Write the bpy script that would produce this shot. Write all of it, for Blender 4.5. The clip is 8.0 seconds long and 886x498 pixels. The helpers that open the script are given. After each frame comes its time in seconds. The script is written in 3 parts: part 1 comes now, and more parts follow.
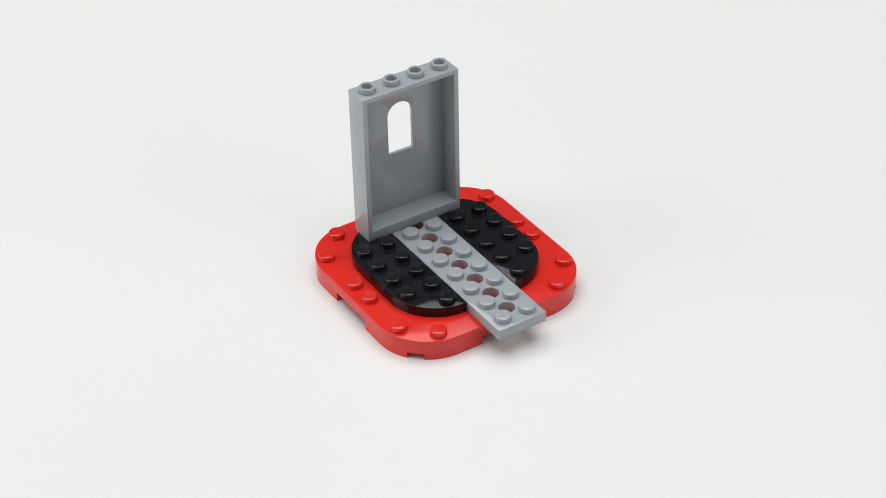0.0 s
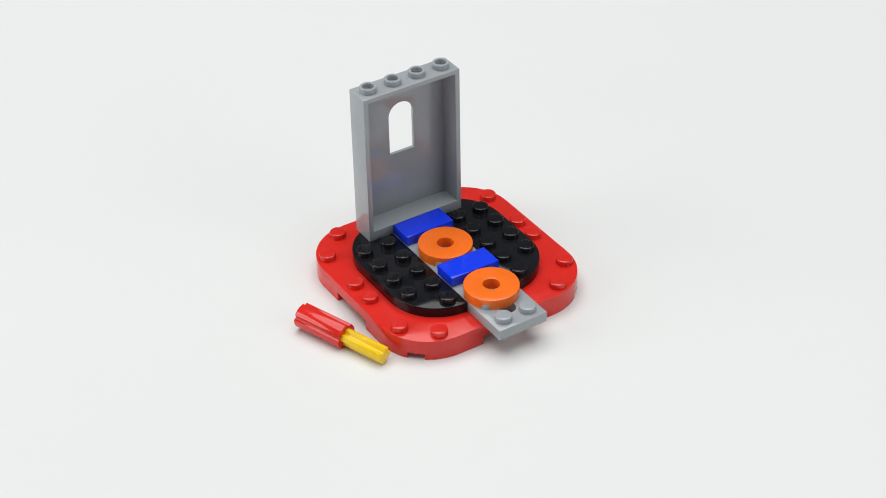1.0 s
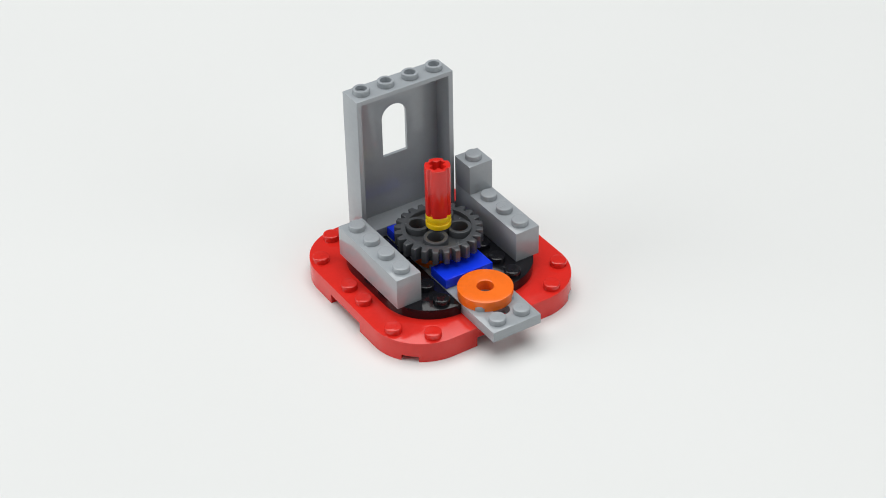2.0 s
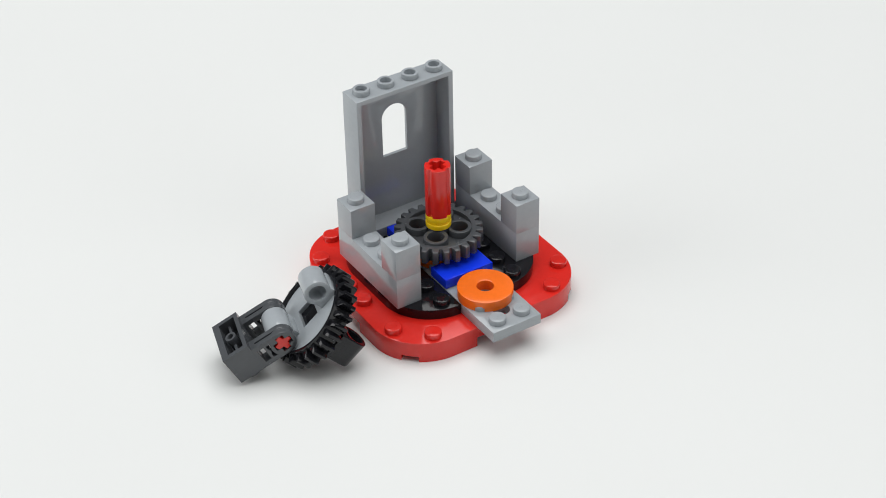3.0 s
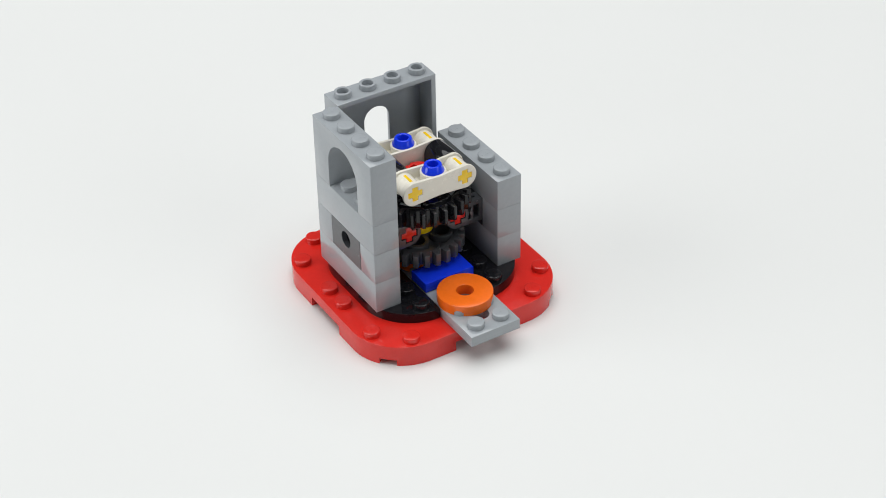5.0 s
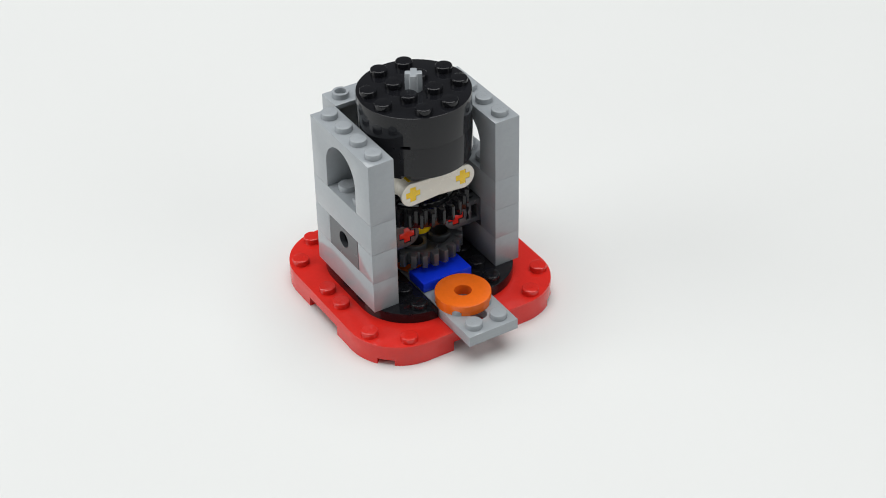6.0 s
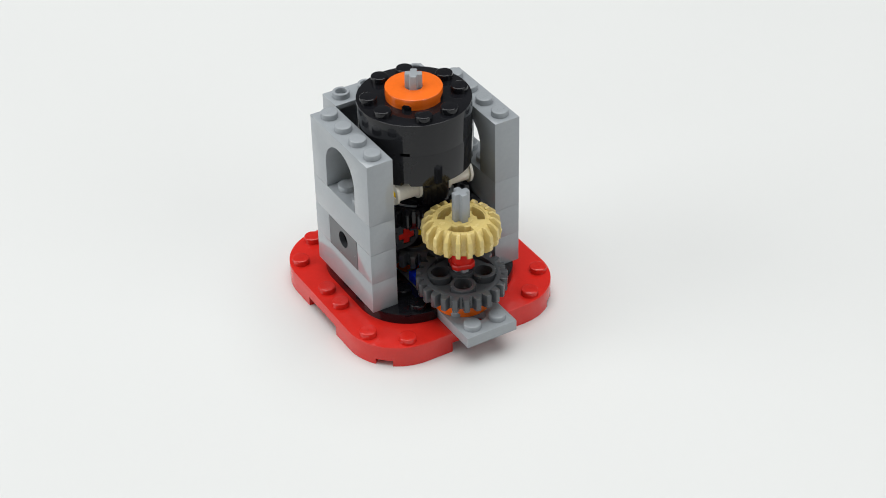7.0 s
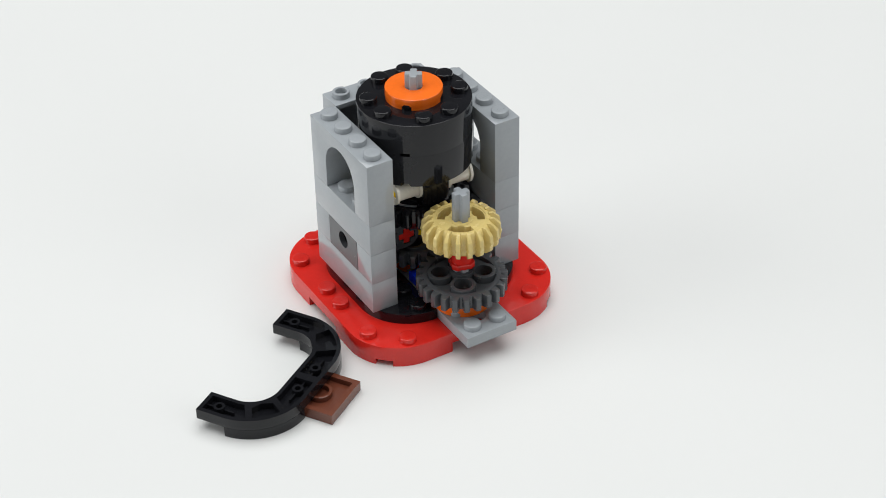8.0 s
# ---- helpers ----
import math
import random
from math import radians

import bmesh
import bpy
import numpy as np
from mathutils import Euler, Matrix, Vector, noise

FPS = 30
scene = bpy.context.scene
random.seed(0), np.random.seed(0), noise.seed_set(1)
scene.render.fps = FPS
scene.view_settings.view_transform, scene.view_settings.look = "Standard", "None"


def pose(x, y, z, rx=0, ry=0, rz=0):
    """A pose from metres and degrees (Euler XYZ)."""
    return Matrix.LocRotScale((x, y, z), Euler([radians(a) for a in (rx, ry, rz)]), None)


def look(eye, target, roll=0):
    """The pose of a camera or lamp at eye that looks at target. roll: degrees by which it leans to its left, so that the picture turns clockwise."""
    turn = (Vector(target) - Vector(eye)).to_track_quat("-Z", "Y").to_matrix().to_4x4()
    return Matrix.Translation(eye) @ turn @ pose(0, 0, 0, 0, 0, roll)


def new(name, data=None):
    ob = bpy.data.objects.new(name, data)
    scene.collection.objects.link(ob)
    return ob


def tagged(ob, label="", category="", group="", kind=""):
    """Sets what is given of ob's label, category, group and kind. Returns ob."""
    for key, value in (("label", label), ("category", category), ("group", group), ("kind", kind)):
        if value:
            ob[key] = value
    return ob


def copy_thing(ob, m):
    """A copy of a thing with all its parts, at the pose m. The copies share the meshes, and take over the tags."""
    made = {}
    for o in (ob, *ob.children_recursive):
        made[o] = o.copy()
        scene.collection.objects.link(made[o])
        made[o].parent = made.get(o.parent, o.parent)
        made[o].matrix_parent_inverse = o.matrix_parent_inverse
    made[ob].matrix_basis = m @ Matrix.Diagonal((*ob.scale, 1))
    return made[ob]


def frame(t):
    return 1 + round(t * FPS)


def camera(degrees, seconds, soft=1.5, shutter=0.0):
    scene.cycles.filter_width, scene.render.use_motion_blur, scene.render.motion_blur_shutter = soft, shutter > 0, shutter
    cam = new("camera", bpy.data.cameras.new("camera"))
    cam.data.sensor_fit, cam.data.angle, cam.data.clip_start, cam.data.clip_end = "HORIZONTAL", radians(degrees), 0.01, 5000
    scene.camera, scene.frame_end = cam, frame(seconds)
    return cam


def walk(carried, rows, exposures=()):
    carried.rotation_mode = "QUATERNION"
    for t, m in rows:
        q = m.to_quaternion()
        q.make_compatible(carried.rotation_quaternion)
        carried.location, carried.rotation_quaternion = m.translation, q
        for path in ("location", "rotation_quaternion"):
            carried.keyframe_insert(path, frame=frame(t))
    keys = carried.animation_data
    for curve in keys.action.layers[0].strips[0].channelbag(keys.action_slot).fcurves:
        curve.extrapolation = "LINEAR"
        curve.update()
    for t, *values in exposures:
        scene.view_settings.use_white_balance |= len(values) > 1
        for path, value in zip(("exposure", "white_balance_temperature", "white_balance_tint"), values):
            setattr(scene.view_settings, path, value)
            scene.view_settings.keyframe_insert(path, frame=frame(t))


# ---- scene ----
cam = camera(25.95, 8.0, soft=1.0)
STAND = pose(-0.23967, -0.38291, 0.33575, 54.230, 0.947, -32.668)
walk(cam, [(0.0, STAND), (8.0, STAND)])

# ---- light: a photo table under one wide ceiling soft box, a left soft box, an added fill lamp, dim room ----
world = bpy.data.worlds.new("room")
scene.world = world
world.use_nodes = True
world.node_tree.nodes["Background"].inputs["Color"].default_value = (0.95, 0.98, 1.0, 1)
world.node_tree.nodes["Background"].inputs["Strength"].default_value = 0.10


def area_lamp(name, eye, target, size, watts, colour):
    lamp = bpy.data.lights.new(name, "AREA")
    lamp.shape, lamp.size, lamp.energy, lamp.color = "DISK", size, watts, colour
    ob = new(name, lamp)
    ob.matrix_world = look(eye, target)
    return ob


area_lamp("ceiling_soft_box", (0.1, 0.3, 2.0), (0.1, 0.3, 0), 2.6, 50.0, (0.985, 0.99, 0.985))
area_lamp("left_soft_box", (-1.9, 0.85, 0.82), (0, 0, 0), 1.6, 19.0, (0.99, 0.99, 0.98))
# unseen fill lamp at the front right, added to brighten the front faces
area_lamp("right_soft_box", (0.9, -1.7, 1.1), (0, 0, 0), 1.6, 7.5, (0.99, 0.99, 0.98))
scene.view_settings.exposure = 0.0


# ---- materials ----
def nodes_of(mat):
    mat.use_nodes = True
    return mat.node_tree, mat.node_tree.nodes, mat.node_tree.links


def plastic(name, colour, rough=0.16, vary=0.06, ior=1.53):
    """Moulded plastic: slight colour drift, fine flow marks, hair scratches and dust that dull the gloss."""
    mat = bpy.data.materials.new(name)
    tree, nodes, links = nodes_of(mat)
    b = nodes["Principled BSDF"]
    where = nodes.new("ShaderNodeTexCoord")

    def noise_of(scale, detail, roughness=0.5):
        n = nodes.new("ShaderNodeTexNoise")
        n.inputs["Scale"].default_value, n.inputs["Detail"].default_value = scale, detail
        n.inputs["Roughness"].default_value = roughness
        links.new(where.outputs["Object"], n.inputs["Vector"])
        return n.outputs["Fac"]

    def ramp(fac, a, c, lo=0.3, hi=0.7):
        r = nodes.new("ShaderNodeMapRange")
        r.inputs["From Min"].default_value, r.inputs["From Max"].default_value = lo, hi
        r.inputs["To Min"].default_value, r.inputs["To Max"].default_value = a, c
        links.new(fac, r.inputs["Value"])
        return r.outputs["Result"]

    wide, fine = noise_of(70, 3), noise_of(900, 4, 0.6)
    shade = nodes.new("ShaderNodeMix")
    shade.data_type, shade.blend_type = "RGBA", "MULTIPLY"
    shade.inputs["Factor"].default_value = 1.0
    shade.inputs["A"].default_value = (*colour, 1)
    both = nodes.new("ShaderNodeMath")
    both.operation = "MULTIPLY"
    links.new(ramp(wide, 1 - vary, 1 + vary), both.inputs[0])
    links.new(ramp(fine, 1 - vary * 0.5, 1 + vary * 0.5), both.inputs[1])
    links.new(both.outputs[0], shade.inputs["B"])
    links.new(shade.outputs["Result"], b.inputs["Base Color"])
    links.new(ramp(noise_of(260, 5, 0.65), rough * 0.6, rough * 1.5), b.inputs["Roughness"])
    bump = nodes.new("ShaderNodeBump")
    bump.inputs["Strength"].default_value, bump.inputs["Distance"].default_value = 0.05, 0.0002
    links.new(wide, bump.inputs["Height"])
    grain = nodes.new("ShaderNodeBump")
    grain.inputs["Strength"].default_value, grain.inputs["Distance"].default_value = 0.06, 0.00003
    links.new(noise_of(2500, 3), grain.inputs["Height"])
    links.new(bump.outputs["Normal"], grain.inputs["Normal"])
    links.new(grain.outputs["Normal"], b.inputs["Normal"])
    b.inputs["IOR"].default_value = ior
    return mat


RED = plastic("red_plastic", (0.69, 0.023, 0.016), 0.10)
BLACK = plastic("black_plastic", (0.0092, 0.0095, 0.0118), 0.07, 0.2, ior=1.42)
GREY = plastic("light_grey_plastic", (0.350, 0.378, 0.402), 0.05, 0.04, ior=1.54)
DARK = plastic("dark_grey_plastic", (0.068, 0.073, 0.080), 0.20)
BLUE = plastic("blue_plastic", (0.008, 0.046, 0.85), 0.07)
ORANGE = plastic("orange_plastic", (0.93, 0.168, 0.013), 0.16)
YELLOW = plastic("yellow_plastic", (0.92, 0.60, 0.008), 0.20)
WHITE = plastic("ivory_plastic", (0.78, 0.75, 0.66), 0.22, 0.03)
TAN = plastic("tan_plastic", (0.70, 0.55, 0.205), 0.24)
BROWN = plastic("brown_plastic", (0.155, 0.048, 0.027), 0.14)


def paper():
    """Matt white paper: faint fibres and a broad uneven tone."""
    mat = bpy.data.materials.new("white_paper")
    tree, nodes, links = nodes_of(mat)
    b = nodes["Principled BSDF"]
    b.inputs["Roughness"].default_value = 0.62
    where = nodes.new("ShaderNodeTexCoord")
    broad, fibre = nodes.new("ShaderNodeTexNoise"), nodes.new("ShaderNodeTexNoise")
    broad.inputs["Scale"].default_value, fibre.inputs["Scale"].default_value = 4.0, 1500.0
    for n in (broad, fibre):
        links.new(where.outputs["Object"], n.inputs["Vector"])
    r = nodes.new("ShaderNodeValToRGB")
    r.color_ramp.elements[0].position, r.color_ramp.elements[1].position = 0.3, 0.7
    r.color_ramp.elements[0].color = (0.730, 0.742, 0.734, 1)
    r.color_ramp.elements[1].color = (0.750, 0.762, 0.754, 1)
    links.new(broad.outputs["Fac"], r.inputs["Fac"])
    links.new(r.outputs["Color"], b.inputs["Base Color"])
    bump = nodes.new("ShaderNodeBump")
    bump.inputs["Strength"].default_value, bump.inputs["Distance"].default_value = 0.08, 0.00005
    links.new(fibre.outputs["Fac"], bump.inputs["Height"])
    links.new(bump.outputs["Normal"], b.inputs["Normal"])
    return mat


PAPER = paper()

# ---- shapes, all in millimetres ----
P = 8.0       # pitch of the studs
PLATE = 3.2
BRICK = 9.6
X_WAY = Matrix.Rotation(radians(90), 4, "Y")    # turns the z axis to x
Y_WAY = Matrix.Rotation(radians(-90), 4, "X")   # turns the z axis to y


def at(x, y, z, rx=0, ry=0, rz=0):
    """A pose in millimetres and degrees."""
    return pose(x / 1000, y / 1000, z / 1000, rx, ry, rz)


def ring(r, n=32, x=0.0, y=0.0, start=0.0):
    return [(x + r * math.cos(start + 2 * math.pi * i / n), y + r * math.sin(start + 2 * math.pi * i / n)) for i in range(n)]


def arc(x, y, r, a, b, n=12):
    """Points on an arc from a to b degrees."""
    return [(x + r * math.cos(radians(a + (b - a) * i / n)), y + r * math.sin(radians(a + (b - a) * i / n))) for i in range(n + 1)]


def rect(x0, x1, y0, y1):
    return [(x0, y0), (x1, y0), (x1, y1), (x0, y1)]


def round_rect(x0, x1, y0, y1, r, n=12):
    return (arc(x1 - r, y1 - r, r, 0, 90, n) + arc(x0 + r, y1 - r, r, 90, 180, n)
            + arc(x0 + r, y0 + r, r, 180, 270, n) + arc(x1 - r, y0 + r, r, 270, 360, n))


def slab(z0, z1, *loops):
    """A solid of even thickness: the first loop is its outline, the others are holes."""
    bm = bmesh.new()
    edges = []
    for loop in loops:
        vs = [bm.verts.new((x, y, z0)) for x, y in loop]
        edges += [bm.edges.new((vs[i], vs[(i + 1) % len(vs)])) for i in range(len(vs))]
    bmesh.ops.triangle_fill(bm, use_beauty=True, use_dissolve=False, edges=edges)
    up = bmesh.ops.extrude_face_region(bm, geom=bm.faces[:])
    bmesh.ops.translate(bm, vec=(0, 0, z1 - z0), verts=[v for v in up["geom"] if isinstance(v, bmesh.types.BMVert)])
    bmesh.ops.recalc_face_normals(bm, faces=bm.faces[:])
    return bm


def lathe(profile, n=40):
    """A body of revolution about z from points (r, z), closed where the profile closes."""
    bm = bmesh.new()
    rows = [[bm.verts.new((r * math.cos(2 * math.pi * i / n), r * math.sin(2 * math.pi * i / n), z)) for i in range(n)] for r, z in profile]
    for a, b in zip(rows, rows[1:] + rows[:1]):
        for i in range(n):
            bm.faces.new((a[i], a[(i + 1) % n], b[(i + 1) % n], b[i]))
    bmesh.ops.recalc_face_normals(bm, faces=bm.faces[:])
    return bm


def put(bm, m):
    bmesh.ops.transform(bm, matrix=m, verts=bm.verts[:])
    return bm


def mm(x, y, z):
    return Matrix.Translation((x, y, z))


def joined(*many):
    bm = bmesh.new()
    for one in many:
        me = bpy.data.meshes.new("piece")
        one.to_mesh(me)
        bm.from_mesh(me)
        one.free()
        bpy.data.meshes.remove(me)
    return bm


def tooth(r0, r1, w0, w1, z0, z1, crown=0.0):
    """One gear tooth pointing along x; crown slopes its ends."""
    bm = bmesh.new()
    pts = [(r0, -w0 / 2, z0), (r0, w0 / 2, z0), (r0, w0 / 2, z1), (r0, -w0 / 2, z1),
           (r1, -w1 / 2, z0 + crown), (r1, w1 / 2, z0 + crown), (r1, w1 / 2, z1 - crown), (r1, -w1 / 2, z1 - crown)]
    v = [bm.verts.new(p) for p in pts]
    for f in ((3, 2, 1, 0), (4, 5, 6, 7), (0, 1, 5, 4), (1, 2, 6, 5), (2, 3, 7, 6), (3, 0, 4, 7)):
        bm.faces.new([v[i] for i in f])
    bmesh.ops.recalc_face_normals(bm, faces=bm.faces[:])
    return bm


def mesh_of(name, bm, material, bevel=0.14, upper=False):
    """Finish a mesh: small rounded edges, smooth faces with sharp corners, metres."""
    if bevel:
        sharp = [e for e in bm.edges if len(e.link_faces) == 2 and e.calc_face_angle(0) > radians(40)]
        if upper:
            ceiling = max(v.co.z for v in bm.verts) - 0.01
            sharp = [e for e in sharp if all(v.co.z > ceiling for v in e.verts)]
        bmesh.ops.bevel(bm, geom=sharp, offset=bevel, segments=2, profile=0.6, affect="EDGES", clamp_overlap=True)
    for f in bm.faces:
        f.smooth = True
    for e in bm.edges:
        e.smooth = len(e.link_faces) == 2 and e.calc_face_angle(0) < radians(38)
    bmesh.ops.scale(bm, vec=(0.001, 0.001, 0.001), verts=bm.verts[:])
    me = bpy.data.meshes.new(name)
    bm.to_mesh(me)
    bm.free()
    me.materials.append(material)
    return me


def part(name, bm, material, parent, label="", bevel=0.14, upper=False):
    ob = new(name, mesh_of(name, bm, material, bevel, upper))
    ob.parent = parent
    return tagged(ob, label)


def thing(name, label, category, group=""):
    return tagged(new(name), label, category, group)


STUDS = {}


def stud(parent, x, y, z, material, hollow=False):
    """One stud on top of a piece, of one mesh with all others of its colour."""
    key = (material.name, hollow)
    if key not in STUDS:
        if hollow:
            bm = lathe([(2.45, -0.02), (2.45, 1.55), (2.3, 1.7), (1.75, 1.7), (1.6, 1.55), (1.6, 0.1), (1.0, 0.06), (1.0, -0.02)], 28)
        else:
            bm = joined(lathe([(0.05, 1.7), (2.1, 1.7), (2.27, 1.65), (2.38, 1.54), (2.42, 1.38), (2.42, -0.02), (0.05, -0.02)], 32),
                        *[slab(1.68, 1.73, round_rect(u - 0.26, u + 0.26, -0.55, 0.55, 0.2, 3)) for u in (-1.2, -0.4, 0.4, 1.2)])
        STUDS[key] = mesh_of("stud", bm, material, 0.0)
    ob = new("stud", STUDS[key])
    ob.parent = parent
    ob.matrix_basis = at(x, y, z)
    return ob


def cross(length, fat=2.4, thin=0.95):
    a, b = fat, thin
    return slab(0, length, [(b, b), (b, a), (-b, a), (-b, b), (-a, b), (-a, -b), (-b, -b), (-b, -a), (b, -a), (b, -b), (a, -b), (a, b)])


def cross_loop(a=2.5, b=1.0, x=0.0, y=0.0):
    return [(x + p, y + q) for p, q in ((b, b), (b, a), (-b, a), (-b, b), (-a, b), (-a, -b), (-b, -b), (-b, -a), (b, -a), (b, -b), (a, -b), (a, b))]


# ---- the paper sheet on which all stands ----
def backdrop():
    bm = slab(-2.0, 0.0, rect(-3000, 3000, -3000, 3000))
    ob = new("ground", mesh_of("ground", bm, PAPER, 0))
    tagged(ob, "seamless matt white paper sheet under the model", "backdrop", kind="structure")


backdrop()


# ---- pieces ----
def brick(name, nx, ny, height, material, label, category, group="", hollow=False):
    t = thing(name, label, category, group)
    part("body", slab(0, height, rect(-nx * P / 2 + 0.08, nx * P / 2 - 0.08, -ny * P / 2 + 0.08, ny * P / 2 - 0.08)), material, t, bevel=0.05)
    for i in range(nx):
        for j in range(ny):
            stud(t, (i - (nx - 1) / 2) * P, (j - (ny - 1) / 2) * P, height, material, hollow)
    return t


def red_base():
    t = thing("base_plate", "glossy red base plate with rounded corners and notched rim", "base plate")
    outline = round_rect(-31.9, 31.9, -31.9, 31.9, 15.9, 20)
    part("body", slab(3.0, 6.4, outline), RED, t, bevel=0.3, upper=True)
    for k in range(4):
        c, d = arc(16, 16, 15.9, 0, 36, 8), arc(16, 16, 15.9, 54, 90, 8)
        pads = [slab(0, 1.9, [(31.9, 8)] + c + [(25.2, 22), (22, 22), (22, 8)]), slab(0, 1.9, [(22, 25.2)] + d + [(8, 31.9), (8, 22), (22, 22)]),
                slab(1.9, 3.0, [(31.9, 8)] + arc(16, 16, 15.9, 0, 90, 20) + [(8, 31.9), (8, 22), (22, 22), (22, 8)])]
        part("corner_foot", put(joined(*pads), Matrix.Rotation(radians(90 * k), 4, "Z")), RED, t, bevel=0)
    for x, y in ((0.5, 3.5), (-0.5, 3.5), (2.5, 3.5), (-2.5, 3.5)):
        for a, b in ((x, y), (x, -y), (y, x), (-y, x)):
            if abs(a) == 0.5 and b == -3.5:
                continue
            stud(t, a * P, b * P, 6.4, RED)
    return t


def black_half(side):
    t = thing("half_plate", "shiny black studded plate with two rounded corners", "plate", "black plates on the red base")
    s = side
    outline = [(8.1 * s, 23.9)] + [(s * x, y) for x, y in arc(8.5, 8.5, 15.4, 90, 0, 16)] + [(s * x, y) for x, y in arc(8.5, -8.5, 15.4, 0, -90, 16)] + [(8.1 * s, -23.9)]
    part("body", slab(0, 3.2, outline), BLACK, t)
    for j in range(6):
        y = (j - 2.5) * P
        if j < 5:
            stud(t, s * 1.5 * P, y, 3.2, BLACK)
        if 0 < j < 5:
            stud(t, s * 2.5 * P, y, 3.2, BLACK)
    return t


def long_plate():
    t = thing("long_plate", "light grey plate with round holes between its studs", "plate")
    holes = [ring(2.45, 24, 0, (j - 3) * P) for j in range(7)]
    part("body", slab(0, 3.2, rect(-7.9, 7.9, -31.9, 31.9), *holes), GREY, t)
    for j in range(8):
        for x in (-4, 4):
            stud(t, x, (j - 3.5) * P, 3.2, GREY)
    return t


def wall_panel():
    t = thing("window_panel", "tall light grey wall panel with small arched window", "wall panel")
    w = 4.1
    window = [(-w, 22.3), (w, 22.3)] + arc(0, 34.9, w, 0, 180, 16)
    back = put(slab(0, 1.05, rect(-14.6, 14.6, 2.9, 46.8), window), mm(0, 3.88, 0) @ Matrix.Rotation(radians(90), 4, "X"))
    part("back_sheet", back, GREY, t, bevel=0.05)
    part("side_frame", put(slab(0, 7.8, rect(-15.9, 15.9, 0, 48), rect(-14.4, 14.4, 3.15, 46.6)), mm(0, 3.9, 0) @ Matrix.Rotation(radians(90), 4, "X")), GREY, t)
    for i in range(4):
        stud(t, (i - 1.5) * P, 0, 48, GREY, True)
    return t


def blue_tile():
    t = thing("tile", "smooth glossy blue tile on the grey plate", "tile", "blue tiles")
    part("body", joined(slab(0.3, 3.2, rect(-7.9, 7.9, -3.9, 3.9)), slab(0, 0.3, rect(-7.6, 7.6, -3.6, 3.6))), BLUE, t, bevel=0.16, upper=True)
    return t


def notched(r, z0, z1, hole, notches, half):
    """A disc whose rim is cut at the given angles."""
    loop, n = [], 72
    for i in range(n):
        a = 360 * i / n
        inside = any(abs((a - k + 180) % 360 - 180) < half for k in notches)
        q = r - (2.2 if inside else 0)
        loop.append((q * math.cos(radians(a)), q * math.sin(radians(a))))
    return slab(z0, z1, loop, ring(hole, 28))


def round_tile():
    t = thing("round_tile", "smooth orange round tile with centre hole", "round tile", "orange round tiles")
    cuts = (45, 135, 225, 315)
    part("body", joined(notched(7.95, 1.15, 3.2, 2.45, (), 0), notched(7.9, 0, 1.15, 2.45, cuts, 10)), ORANGE, t, bevel=0.22, upper=True)
    return t


def axle(length, material, label, name="axle"):
    t = thing(name, label, "axle")
    part("shaft", put(cross(length), mm(0, 0, -length / 2)), material, t, bevel=0.36)
    return t


def tube_connector():
    """Red sleeve, eight ridges outside and a cross hole through it; its axis is z."""
    t = thing("axle_connector", "glossy red ribbed axle connector sleeve", "connector")
    loop = []
    for i in range(64):
        a = 2 * math.pi * i / 64
        k = i % 16
        loop.append(((3.15 if k in (0, 1, 15) else 3.72) * math.cos(a), (3.15 if k in (0, 1, 15) else 3.72) * math.sin(a)))
    part("sleeve", slab(0, 16, loop, cross_loop(2.45, 0.98)), RED, t, bevel=0.12)
    return t


def half_bush():
    t = thing("bush", "yellow plastic half bush on the axle", "bush")
    part("collar", lathe([(2.45, 0), (3.7, 0), (3.7, 1.5), (3.05, 1.7), (3.05, 2.3), (3.7, 2.5), (3.7, 4.0), (2.45, 4.0)], 36), YELLOW, t, bevel=0.1)
    return t


def full_bush():
    t = thing("bush", "red plastic bush with two collars", "bush")
    part("collar", joined(lathe([(2.45, 0), (3.75, 0), (3.75, 1.5), (3.0, 1.55), (3.0, 6.3), (3.0, 6.45), (2.45, 6.45)], 36),
                          slab(6.4, 8.0, [((3.75 if (i // 3) % 2 else 3.2) * math.cos(2 * math.pi * i / 24), (3.75 if (i // 3) % 2 else 3.2) * math.sin(2 * math.pi * i / 24)) for i in range(24)], ring(2.45, 24))),
         RED, t, bevel=0.1)
    return t


